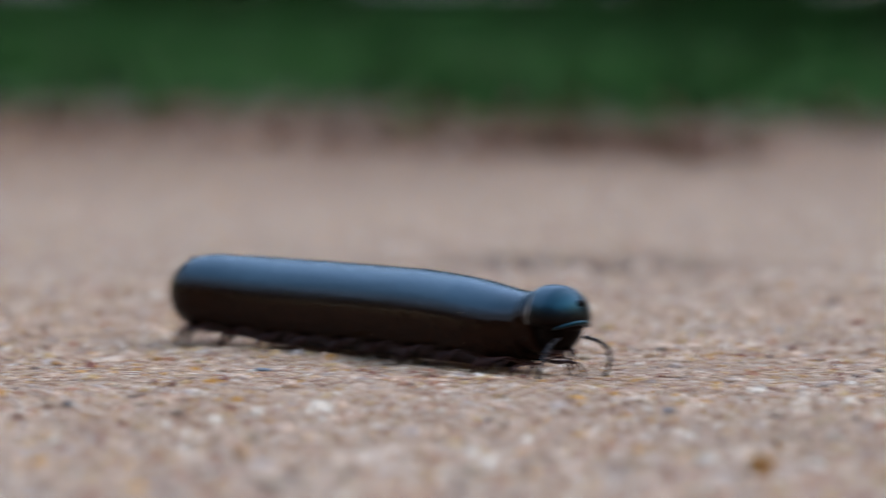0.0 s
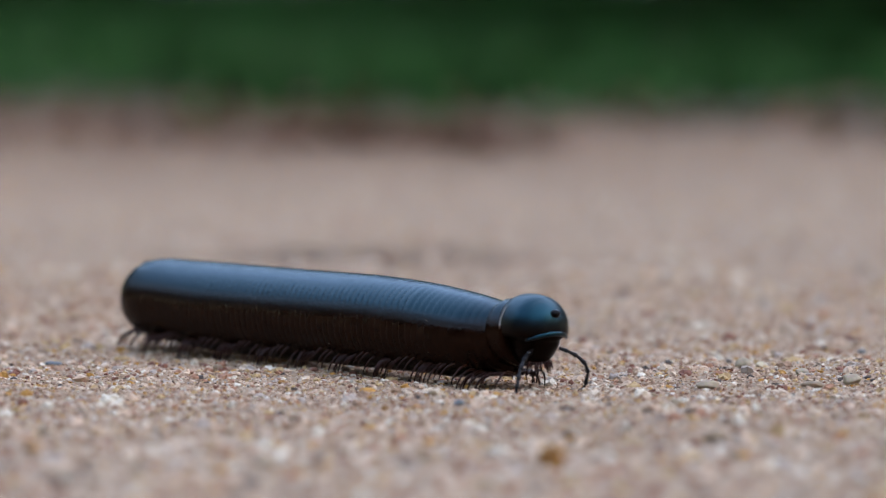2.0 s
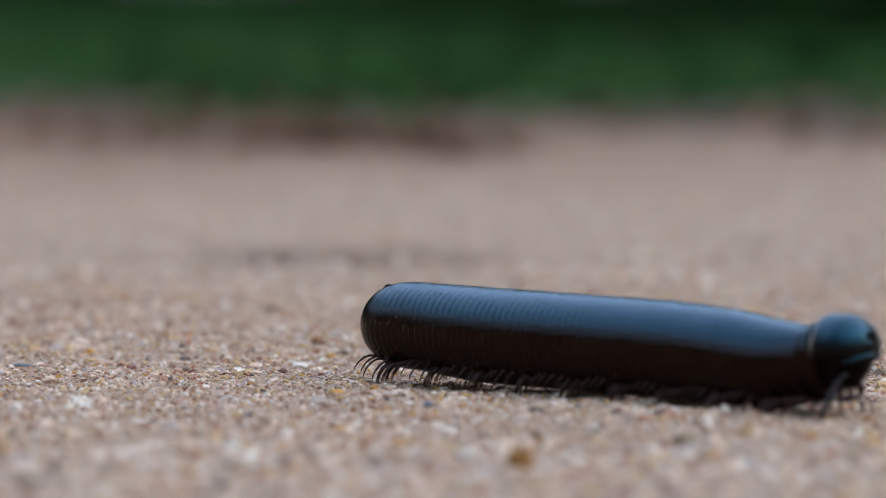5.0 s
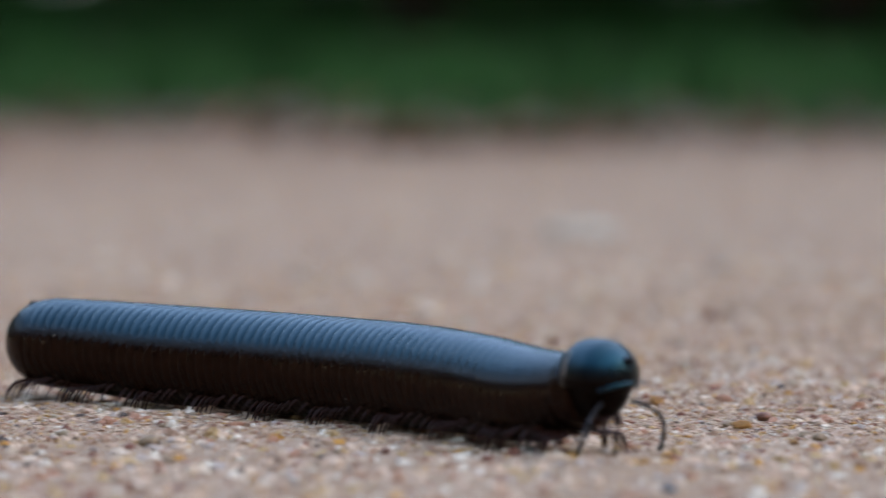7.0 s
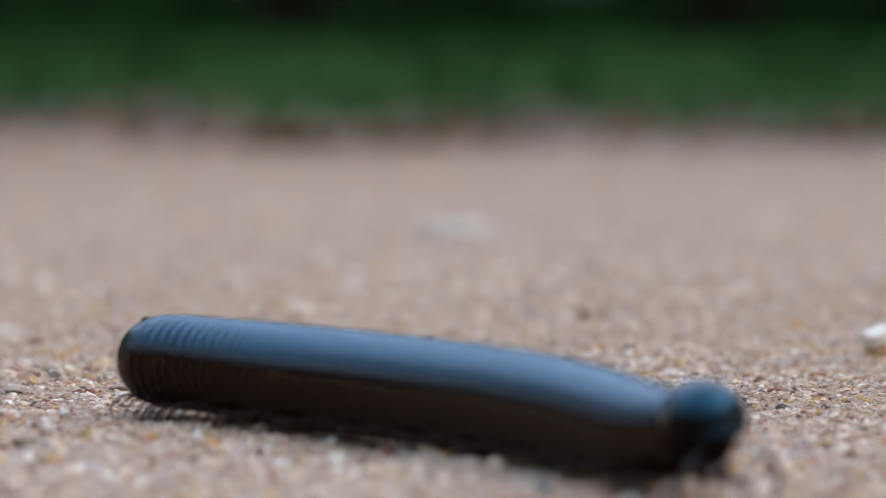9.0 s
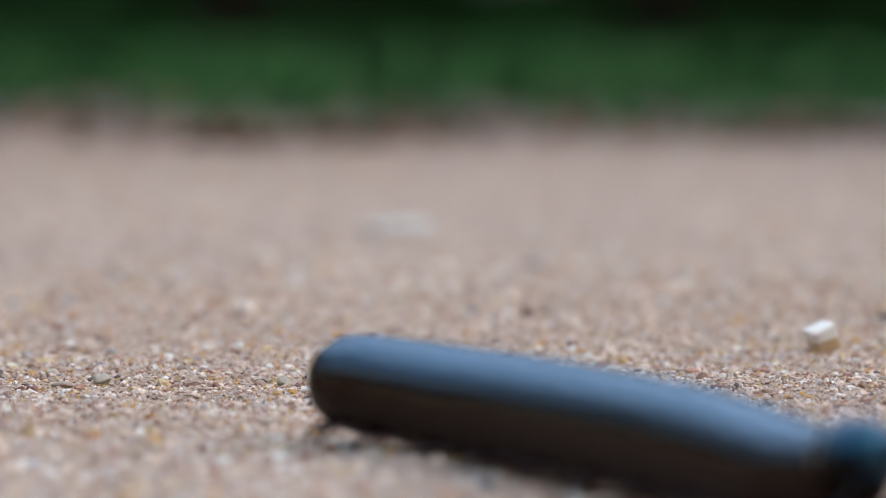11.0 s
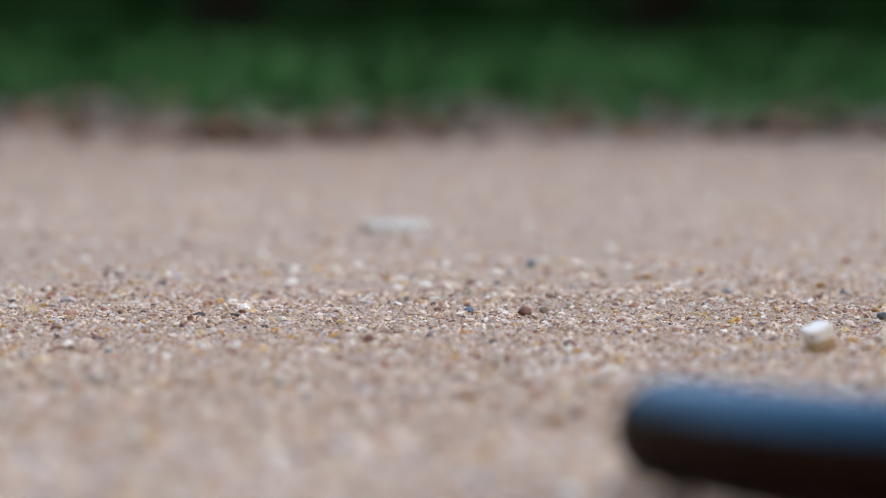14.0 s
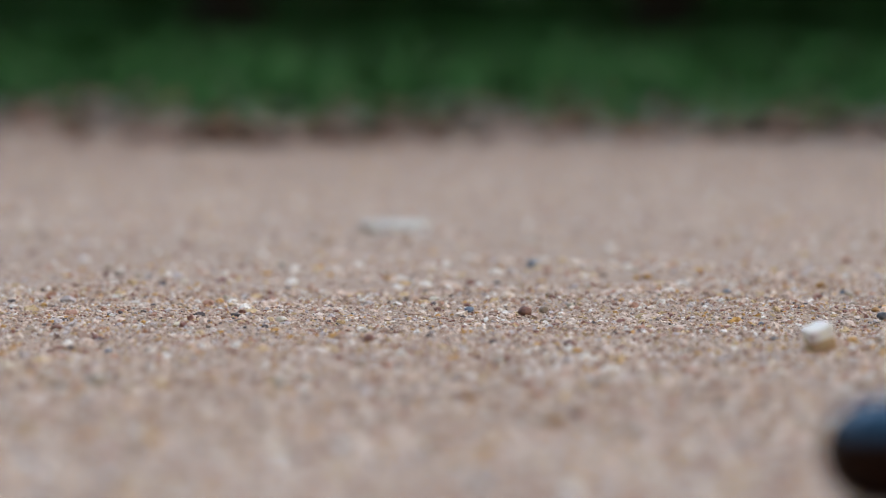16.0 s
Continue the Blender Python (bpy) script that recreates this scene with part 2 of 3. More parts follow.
def ground_z(x, y):
    """The gentle unevenness of the packed sand."""
    return (0.0006 * np.sin(31 * x + 1.3 * np.sin(17 * y)) + 0.0006 * np.sin(43 * y + 2.1 * np.sin(23 * x + 1))
            + 0.0003 * np.sin(131 * x + 60 * y) + 0.0003 * np.sin(160 * y - 70 * x + 2))


# ---- ground ----
def coords(lo, hi, step, far):
    grow = [0.02 * 1.35 ** i for i in range(40)]
    out = np.cumsum(grow)
    out = out[out < far]
    return np.concatenate([lo - out[::-1], np.arange(lo, hi, step), hi + out])


def build_ground():
    xs, ys = coords(-0.55, 0.60, 0.006, 400.0), coords(0.9, 3.1, 0.006, 400.0)
    gx, gy = np.meshgrid(xs, ys)
    near = np.exp(-((np.maximum(np.hypot(gx, gy - 1.9) - 1.2, 0)) / 0.5) ** 2)
    gz = ground_z(gx, gy) * near
    v = np.stack([gx.ravel(), gy.ravel(), gz.ravel()], 1)
    nx, ny = len(xs), len(ys)
    i = (np.arange(ny - 1)[:, None] * nx + np.arange(nx - 1)[None, :]).ravel()
    ob = new("ground", arrays_mesh("ground", v, np.stack([i, i + 1, i + nx + 1, i + nx], 1), SAND, True))
    tagged(ob, "packed pinkish tan sand with a darker patch", "ground", kind="structure")


build_ground()


def icosahedron():
    bm = bmesh.new()
    bmesh.ops.create_icosphere(bm, subdivisions=1, radius=1.0)
    v = np.array([p.co[:] for p in bm.verts])
    f = np.array([[p.index for p in q.verts] for q in bm.faces])
    bm.free()
    return v, f


def chip():
    """A broken grain: a cube whose corners will be pushed about."""
    v = np.array([(x, y, z) for z in (-0.72, 0.72) for y in (-0.72, 0.72) for x in (-0.72, 0.72)])
    f = np.array([(0, 2, 1), (1, 2, 3), (4, 5, 6), (5, 7, 6), (0, 1, 4), (1, 5, 4), (2, 6, 3), (3, 6, 7), (0, 4, 2), (2, 4, 6), (1, 3, 5), (3, 7, 5)])
    return v, f


def icosphere():
    bm = bmesh.new()
    bmesh.ops.create_icosphere(bm, subdivisions=2, radius=1.0)
    v = np.array([p.co[:] for p in bm.verts])
    f = np.array([[p.index for p in q.verts] for q in bm.faces])
    bm.free()
    return v, f


def scatter_grains(name, label, base, x, y, size, jitter, sink, seed, worn=True):
    """Angular grains lying on the sand, all of one mesh."""
    rng = np.random.default_rng(seed)
    bv, bf = base
    n, k = len(x), len(bv)
    v = bv[None] * (1 + rng.uniform(-jitter, jitter, (n, k, 1))) + rng.uniform(-0.5, 0.5, (n, k, 3)) * jitter
    v = v * rng.uniform((0.75, 0.75, 0.55), (1.35, 1.35, 1.0), (n, 3))[:, None, :]
    a, b = rng.uniform(0, 6.283, n), rng.normal(0, 0.35, n)
    ca, sa, cb, sb = np.cos(a), np.sin(a), np.cos(b), np.sin(b)
    vx, vy, vz = v[..., 0], v[..., 1], v[..., 2]
    vx, vz = vx * cb[:, None] + vz * sb[:, None], vz * cb[:, None] - vx * sb[:, None]
    vx, vy = vx * ca[:, None] - vy * sa[:, None], vx * sa[:, None] + vy * ca[:, None]
    out = np.stack([vx, vy, vz], 2) * size[:, None, None]
    out[..., 0] += x[:, None]
    out[..., 1] += y[:, None]
    out[..., 2] += (ground_z(x, y) + size * sink)[:, None]
    f = (bf[None] + (np.arange(n) * k)[:, None, None]).reshape(-1, bf.shape[1])
    ob = new(name, arrays_mesh(name, out.reshape(-1, 3), f, GRAINS, worn))
    return tagged(ob, label, "sand", kind="stuff")


def field(n, lo, hi, seed, spread=0.2):
    """Points over the wedge of sand before the camera, between two distances."""
    rng = np.random.default_rng(seed)
    y = rng.uniform(lo, hi, n)
    return rng.uniform(-spread, spread, n) * y, y, rng


def build_sand():
    x, y, rng = field(42000, 1.13, 1.60, 11, 0.19)
    scatter_grains("fine_sand", "fine angular sand grains, tan, white and rust", icosahedron(), x, y, 0.00028 + 0.00075 * rng.random(len(x)) ** 3.0, 0.38, 0.10, 12, False)
    x, y, rng = field(72000, 1.13, 1.60, 13, 0.19)
    scatter_grains("fine_sand", "fine broken sand grains, pink, tan and quartz white", chip(), x, y, 0.00024 + 0.00036 * rng.random(len(x)) ** 2, 0.42, 0.15, 14, False)
    x, y, rng = field(5000, 1.06, 1.70, 21, 0.19)
    scatter_grains("coarse_sand", "coarse sand grains, tan, white and rust", icosphere(), x, y, 0.0006 + 0.0013 * rng.random(len(x)) ** 2.6, 0.30, 0.0, 22, False)
    x, y, rng = field(6500, 0.92, 1.13, 31, 0.2)
    scatter_grains("coarse_sand", "coarse tan sand grains close to the lens", icosahedron(), x, y, 0.0006 + 0.0014 * rng.random(len(x)) ** 2.4, 0.3, -0.1, 32, False)
    x, y, rng = field(15000, 1.60, 2.85, 41, 0.2)
    scatter_grains("coarse_sand", "coarse tan sand grains beyond the animal", icosahedron(), x, y, 0.0006 + 0.0011 * rng.random(len(x)) ** 2.8, 0.3, -0.1, 42, False)


build_sand()


# ---- pebbles ----
def pebble_mesh(seed, sx, sy, sz, material, rough=0.16, flat=0.0):
    """A worn stone that rests on z = 0, with a slightly faceted skin."""
    rng = random.Random(seed)
    bm = bmesh.new()
    bmesh.ops.create_icosphere(bm, subdivisions=3, radius=1.0)
    cuts = []
    for _ in range(7):
        d = Vector((rng.gauss(0, 1), rng.gauss(0, 1), rng.gauss(0, 1))).normalized()
        cuts.append((d, rng.uniform(0.62, 0.85)))
    off = Vector((rng.random() * 50, rng.random() * 50, rng.random() * 50))
    for v in bm.verts:
        p = v.co.copy()
        for d, k in cuts:
            over = p.dot(d) - k
            if over > 0:
                p -= d * over * 0.85
        p *= 1 + rough * noise.noise(p * 1.7 + off) + 0.04 * noise.noise(p * 6 + off)
        v.co = Vector((p.x * sx, p.y * sy, p.z * sz))
    low = min(v.co.z for v in bm.verts)
    for v in bm.verts:
        v.co.z -= low * 0.8
    return bm_mesh("pebble", bm, material)


def block_mesh(sx, sy, sz, material, seed, bevel=0.30):
    """A squarish broken stone with worn edges, resting on z = 0."""
    rng = random.Random(seed)
    bm = bmesh.new()
    bmesh.ops.create_cube(bm, size=2.0)
    for v in bm.verts:
        v.co += Vector((rng.uniform(-0.28, 0.22), rng.uniform(-0.25, 0.2), rng.uniform(-0.25, 0.2)))
    bmesh.ops.bevel(bm, geom=list(bm.edges), offset=bevel, segments=2, profile=0.6, affect="EDGES")
    bmesh.ops.subdivide_edges(bm, edges=list(bm.edges), cuts=2, use_grid_fill=True)
    off = Vector((seed * 3.1, 2.0, 5.0))
    for v in bm.verts:
        v.co *= 1 + 0.06 * noise.noise(v.co * 1.6 + off) + 0.03 * noise.noise(v.co * 5 + off)
        v.co = Vector((v.co.x * sx, v.co.y * sy, v.co.z * sz))
    low = min(v.co.z for v in bm.verts)
    for v in bm.verts:
        v.co.z -= low * 0.9
    return bm_mesh("pebble", bm, material)


def place_pebble(me, x, y, turn, label, name="pebble"):
    ob = new(name, me)
    ob.matrix_basis = pose(x, y, float(ground_z(x, y)), 0, 0, turn)
    return tagged(ob, label, "pebble", "pebbles on the sand")


def build_pebbles():
    mm = 0.001
    # x, y, half length, half depth, half height in millimetres, turn, material, label
    known = [
        (0.2249, 1.3405, 3.0, 2.8, 3.5, 20, TWO_TONE_STONE, "blocky cream-white stone with a tan underside"),
        (0.1575, 1.8846, 11.4, 7.0, 2.0, 4, GREY_SLAB, "flat pale grey slab of stone lying on the sand"),
        (-0.0332, 1.0668, 3.0, 2.6, 2.9, 0, ORANGE_STONE, "rounded orange pebble half sunk in sand"),
        (-0.0010, 1.2497, 2.9, 2.0, 1.3, 0, CREAM_STONE, "smooth cream oval pebble on the sand"),
        (0.0223, 1.2872, 2.1, 1.8, 1.0, 10, CREAM_STONE, "smooth cream oval pebble on the sand"),
        (0.0243, 1.2528, 3.0, 1.8, 0.9, -8, TAN_STONE, "flat tan pebble in the sand"),
        (0.0077, 1.3053, 2.2, 1.8, 1.5, 30, CREAM_STONE, "smooth cream oval pebble on the sand"),
        (-0.1670, 1.3077, 2.3, 1.5, 0.8, 0, BLUE_STONE, "small blue-grey pebble among sand grains"),
        (0.0012, 1.1238, 2.1, 1.8, 1.4, 0, DARK_STONE, "small dark grey pebble among sand grains"),
        (0.1866, 1.6793, 2.7, 2.2, 1.4, 0, BLUE_STONE, "small blue-grey pebble among sand grains"),
        (0.1083, 1.3679, 2.0, 1.6, 1.4, 0, RED_STONE, "red-brown pebble on the sand"),
        (0.0782, 1.2613, 2.2, 1.7, 1.7, 0, CREAM_STONE, "smooth cream oval pebble on the sand"),
        (0.1198, 1.2115, 2.0, 1.7, 1.5, 25, ORANGE_STONE, "rounded orange-brown pebble on the sand"),
        (0.1625, 1.4840, 2.0, 1.9, 1.7, 0, RED_STONE, "red-brown crumbly pebble on the sand"),
        (0.1693, 1.4945, 1.7, 1.5, 1.3, 50, TAN_STONE, "tan pebble in the sand"),
        (0.0903, 1.4524, 1.6, 1.3, 0.9, 0, WHITE_STONE, "small white quartz pebble among sand grains"),
        (0.0269, 1.4264, 1.7, 1.3, 0.9, 0, RED_STONE, "red-brown pebble on the sand"),
        (0.2586, 1.4376, 1.7, 1.4, 1.3, 0, DARK_STONE, "small dark grey pebble among sand grains"),
        (0.1415, 1.1811, 2.0, 1.6, 1.2, 0, RED_STONE, "red-brown pebble on the sand"),
        (0.1037, 1.0211, 1.9, 1.5, 1.1, 0, BLUE_STONE, "small blue-grey pebble among sand grains"),
        (0.0005, 1.1238, 2.5, 1.9, 1.6, 0, TAN_STONE, "tan pebble in the sand"),
        (0.1612, 1.3613, 1.8, 1.5, 1.3, 0, RED_STONE, "red-brown pebble on the sand"),
        (0.1345, 1.1623, 2.8, 1.7, 1.2, -8, ORANGE_STONE, "flat orange-brown pebble on the sand"),
        (0.0338, 1.2618, 2.7, 1.9, 1.5, 12, CREAM_STONE, "smooth cream oval pebble on the sand"),
    ]
    for i, (x, y, a, b, c, turn, mat, label) in enumerate(known):
        shape = block_mesh if i < 2 else pebble_mesh
        stone = place_pebble(shape(a * mm, b * mm, c * mm, mat, i + 1) if i < 2 else shape(i + 1, a * mm, b * mm, c * mm, mat), x, y, turn, label)
        if i == 0:
            stone.matrix_basis = pose(x, y, 0.0006, 14, -20, turn)
    kinds = [(CREAM_STONE, "small cream pebble among sand grains"), (TAN_STONE, "small tan pebble among sand grains"), (RED_STONE, "small red-brown pebble among sand grains"),
             (DARK_STONE, "small dark grey pebble among sand grains"), (ORANGE_STONE, "small orange pebble among sand grains"), (BLUE_STONE, "small blue-grey pebble among sand grains"),
             (WHITE_STONE, "small white quartz pebble among sand grains"), (TAN_STONE, "small flat tan pebble among sand grains")]
    shapes = [(pebble_mesh(60 + i, 1.5 * mm, 1.2 * mm, 0.8 * mm, mat, 0.2), label) for i, (mat, label) in enumerate(kinds)]
    rng = random.Random(5)
    for i in range(250):
        y = rng.uniform(1.00, 1.86)
        x = rng.uniform(-0.19, 0.19) * y
        me, label = shapes[rng.choices(range(8), (5, 6, 3, 1, 3, 1, 1.5, 5))[0]]
        ob = place_pebble(me, x, y, rng.uniform(0, 360), label)
        ob.scale = (rng.uniform(0.6, 1.25),) * 3


build_pebbles()


# ---- verge ----
EDGE_X = (-2.0, -0.50, -0.33, -0.27, -0.14, -0.11, 0.0, 0.10, 0.125, 0.22, 0.26, 0.30, 0.34, 0.37, 0.55, 2.0)
EDGE_Y = (3.3, 3.1, 3.02, 2.76, 2.72, 2.84, 2.92, 2.86, 2.74, 2.68, 2.74, 2.82, 2.76, 2.72, 2.68, 2.5)


def verge_edge(x):
    """Where the grass begins: tongues of plants and bays of bare sand."""
    return np.interp(x, EDGE_X, EDGE_Y) + 0.03 * np.sin(27 * x) + 0.018 * np.sin(61 * x + 1)


def blades(n, seed, xr, depth, height, width, lean):
    rng = np.random.default_rng(seed)
    x = rng.uniform(*xr, n)
    y = verge_edge(x) + depth * rng.random(n) ** 1.1
    patch = 0.75 + 0.35 * np.sin(6 * x + 2.0) * np.sin(4 * y + 1.0)
    keep = rng.random(n) < (0.45 + 0.5 * patch) * np.clip((y - verge_edge(x)) / 0.5 + 0.06, 0, 1)
    x, y = x[keep], y[keep]
    n = len(x)
    h = rng.uniform(*height, n) * np.clip((y - verge_edge(x)) / 1.5 + 0.18, 0.18, 1)
    a, l, w = rng.uniform(0, 6.283, n), rng.uniform(*lean, n), rng.uniform(*width, n)
    dx, dy = np.cos(a), np.sin(a)
    rows = []
    for t, k in ((0, 0.8), (0.45, 1.0), (0.8, 0.6), (1.0, 0.06)):
        cx, cy, cz = x + dx * l * h * t * t, y + dy * l * h * t * t, h * t * (1 - 0.25 * l * t)
        rows.append(np.stack([cx - dy * w * k, cy + dx * w * k, cz], 1))
        rows.append(np.stack([cx + dy * w * k, cy - dx * w * k, cz], 1))
    v = np.stack(rows, 1)
    f = np.array([[0, 1, 3, 2], [2, 3, 5, 4], [4, 5, 7, 6]])
    return v.reshape(-1, 3), (f[None] + (np.arange(n) * 8)[:, None, None]).reshape(-1, 4)


def leaves(points, size, seed, droop=0.5):
    """Pointed, folded leaves at the given places."""
    rng = np.random.default_rng(seed)
    n = len(points)
    a, e = rng.uniform(0, 6.283, n), rng.normal(-0.1, droop, n)
    s = size * rng.uniform(0.6, 1.4, n)
    d = np.stack([np.cos(a) * np.cos(e), np.sin(a) * np.cos(e), np.sin(e)], 1)
    side = np.stack([-np.sin(a), np.cos(a), rng.normal(0, 0.3, n)], 1)
    up = np.cross(d, side)
    base = np.array([[0, 0, 0], [0.35, 0.27, 0.08], [0.75, 0.2, 0.06], [1, 0, -0.05], [0.75, -0.2, 0.06], [0.35, -0.27, 0.08]])
    v = points[:, None] + s[:, None, None] * (base[None, :, 0:1] * d[:, None] + base[None, :, 1:2] * side[:, None] + base[None, :, 2:3] * up[:, None])
    f = np.array([[0, 1, 2, 3], [0, 3, 4, 5]])
    return v.reshape(-1, 3), (f[None] + (np.arange(n) * 6)[:, None, None]).reshape(-1, 4)


def build_verge():
    v, f = blades(170000, 3, (-1.9, 1.9), 6.2, (0.009, 0.030), (0.0022, 0.0050), (0.6, 1.6))
    tagged(new("grass", arrays_mesh("grass", v, f, GRASS)), "dark green low grass in open shade beyond the sand", "grass", kind="stuff")
    rng = np.random.default_rng(8)
    # x, spread along the edge, spread across it, how far before the grass, how many
    spots = ((-0.165, 0.035, 0.05, 0.10, 400), (-0.26, 0.05, 0.05, 0.06, 120), (-0.42, 0.08, 0.10, 0.10, 160), (-0.105, 0.012, 0.05, 0.32, 70), (0.03, 0.06, 0.06, 0.03, 110),
             (0.17, 0.045, 0.04, 0.05, 330), (0.30, 0.04, 0.05, 0.05, 90), (0.44, 0.06, 0.04, 0.04, 260), (0.0, 0.5, 0.12, -0.1, 500))
    x = np.concatenate([rng.normal(c, w, k) for c, w, d, o, k in spots])
    y = np.concatenate([np.interp(c, EDGE_X, EDGE_Y) + 0.3 * (verge_edge(rng.normal(c, w, k)) - np.interp(c, EDGE_X, EDGE_Y)) - o + rng.normal(0, d, k) for c, w, d, o, k in spots])
    n = len(x)
    v, f = leaves(np.stack([x, y, 0.001 + 0.007 * rng.random(n) ** 2], 1), 0.013, 9, 0.25)
    tagged(new("leaf_litter", arrays_mesh("leaf_litter", v, f, LITTER)), "dry brown fallen leaves along the grass edge", "leaf litter", kind="stuff")


build_verge()


def build_bushes():
    """Low dark bushes, mostly unseen, that lean over the back of the grass to shade it."""
    rng = np.random.default_rng(23)
    for x, y, w in ((-1.5, 6.4, 0.7), (-0.9, 6.3, 0.66), (-0.35, 6.5, 0.62), (-0.02, 6.0, 0.6), (0.45, 5.7, 0.7), (1.3, 5.8, 0.7), (0.2, 6.6, 0.7), (1.0, 6.8, 0.7), (0.24, 4.25, 0.60), (0.62, 4.2, 0.56), (1.02, 3.95, 0.54), (1.5, 4.9, 0.6), (0.8, 6.0, 0.7), (-2.1, 6.1, 0.7)):
        n = 4000
        p = rng.normal(0, 1, (n, 3))
        p /= np.linalg.norm(p, axis=1)[:, None]
        p *= (0.35 + 0.65 * rng.random(n) ** 0.5)[:, None] * (1 + 0.18 * np.sin(5 * p[:, 0:1] + 7 * p[:, 1:2] + x))
        p = p * (w * 0.8, w * 0.75, w) + (x, y + w * 0.6, w * 0.45)
        p = p[p[:, 2] > (0.07 if x > 0.1 and y > 5.5 else 0.20) + 0.06 * np.sin(9 * p[:, 0]) * np.sin(7 * p[:, 1])]
        v, f = leaves(p, 0.060, int(100 * abs(x)) + 5)
        bush = tagged(new("bush"), "low dark green leafy bush added to shade the grass", "bush", "bushes behind the grass")
        bush.matrix_basis = pose(x, y + w * 0.6, 0)
        part("crown", arrays_mesh("crown", v - (x, y + w * 0.6, 0), f, BUSH), bush)
        for k in range(5):
            a = 6.283 * k / 5 + x
            q = [(0.02 * math.cos(a), 0.02 * math.sin(a), 0), (0.05 * math.cos(a), 0.05 * math.sin(a), w * 0.5), (0.4 * w * math.cos(a), 0.4 * w * math.sin(a), w * 1.2)]
            part("stem", tube(q, (0.012, 0.010, 0.004), BARK, "stem", 6), bush)


def build_hedge():
    """Unseen shrubs round the clearing, added for the dark band in the animal's gloss."""
    rng = np.random.default_rng(17)
    n = 40000
    a = rng.uniform(0, 6.283, n)
    z = 2.7 * rng.random(n)
    r = 8.3 + 0.8 * np.sin(5 * a) + 0.5 * np.sin(13 * a + z) + rng.normal(0, 0.5, n)
    z *= 1 + 0.2 * np.sin(9 * a) + 0.12 * np.sin(23 * a)
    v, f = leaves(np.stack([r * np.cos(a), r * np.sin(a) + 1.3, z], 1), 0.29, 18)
    tagged(new("hedge", arrays_mesh("hedge", v, f, SHRUB)), "unseen dark green shrubs round the clearing, added to darken reflections", "shrubs", kind="stuff")


def build_canopy():
    """Unseen taller trees round the clearing, thinning out upwards to fade the reflected sky."""
    rng = np.random.default_rng(29)
    n = 26000
    a = rng.uniform(0, 6.283, n)
    z = 1.4 + 4.6 * rng.random(n) ** 1.9
    r = 9.3 + 0.8 * np.sin(4 * a + 1) + rng.normal(0, 0.6, n) + 0.05 * z
    keep = rng.random(n) < 0.88 + 0.30 * np.sin(7 * a) * np.sin(0.8 * z + 2 * np.sin(3 * a))
    pts = np.stack([r * np.cos(a), r * np.sin(a) + 1.3, z], 1)[keep]
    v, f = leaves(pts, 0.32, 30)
    tagged(new("tree_canopy", arrays_mesh("tree_canopy", v, f, SHRUB)), "unseen dark green canopy round the clearing, added to fade reflected sky", "trees", kind="stuff")


build_bushes()
build_canopy()
build_hedge()


# ---- millipede ----
R = 0.0108
N_RINGS = 64
PATH_X = np.linspace(-0.27, 0.35, 2400)
JOIN = 0.120


def lengths(x, y):
    return np.concatenate([[0], np.cumsum(np.hypot(np.diff(x), np.diff(y)))])


def path_line():
    """The line on the sand that the animal follows, running on straight at both ends."""
    c = np.array([-71.655, -19.3793, -0.9399, -0.9422, 1.2103])
    x0, x1 = -0.19, 0.14
    d = np.polyder(c)
    y = np.polyval(c, np.clip(PATH_X, x0, x1))
    y = y + np.where(PATH_X > x1, np.polyval(d, x1) * (PATH_X - x1), 0) + np.where(PATH_X < x0, np.polyval(d, x0) * (PATH_X - x0), 0)
    return y, lengths(PATH_X, y)


PATH_Y, PATH_S = path_line()


def swung_line():
    """Where the body lies once it has swung away from the camera: the same line as far as JOIN, then an easier bend."""
    s0 = np.interp(JOIN, PATH_X, PATH_S)
    s = np.linspace(0, 0.45, 900)
    a = np.radians(np.interp(s, (0, 0.035, 0.065, 0.095, 0.13, 0.45), (-66, -66, -56, -40, -30, -28)))
    x = JOIN + lengths_of(np.cos(a), s)
    y = np.interp(JOIN, PATH_X, PATH_Y) + lengths_of(np.sin(a), s)
    early = PATH_X < JOIN
    return np.concatenate([PATH_X[early], x]), np.concatenate([PATH_Y[early], y]), np.concatenate([PATH_S[early], s0 + s])


def lengths_of(v, s):
    return np.concatenate([[0], np.cumsum(0.5 * (v[1:] + v[:-1]) * np.diff(s))])


SWUNG_X, SWUNG_Y, SWUNG_S = swung_line()


def spot(s, swung):
    ax, ay = np.interp(s, PATH_S, PATH_X), np.interp(s, PATH_S, PATH_Y)
    bx, by = np.interp(s, SWUNG_S, SWUNG_X), np.interp(s, SWUNG_S, SWUNG_Y)
    return ax + (bx - ax) * swung, ay + (by - ay) * swung


def on_path(s, z, t, turn=0.0, nod=0.0):
    """The pose at length s along the line: x ahead, z up."""
    w = table(SWING, t)
    (x, y), (xa, ya), (xb, yb) = spot(s, w), spot(s + 0.004, w), spot(s - 0.004, w)
    return pose(x, y, z, 0, nod, math.degrees(math.atan2(ya - yb, xa - xb)) + turn)


def lathe(profile, seg=44):
    """A shell turned about the x axis; profile: (x, radius) from back to front."""
    n = len(profile)
    ang = np.linspace(0, 2 * np.pi, seg, endpoint=False)
    v = [(x, r * math.cos(a), r * math.sin(a)) for x, r in profile for a in ang]
    f = [[i * seg + j, i * seg + (j + 1) % seg, (i + 1) * seg + (j + 1) % seg, (i + 1) * seg + j] for i in range(n - 1) for j in range(seg)]
    return v, f


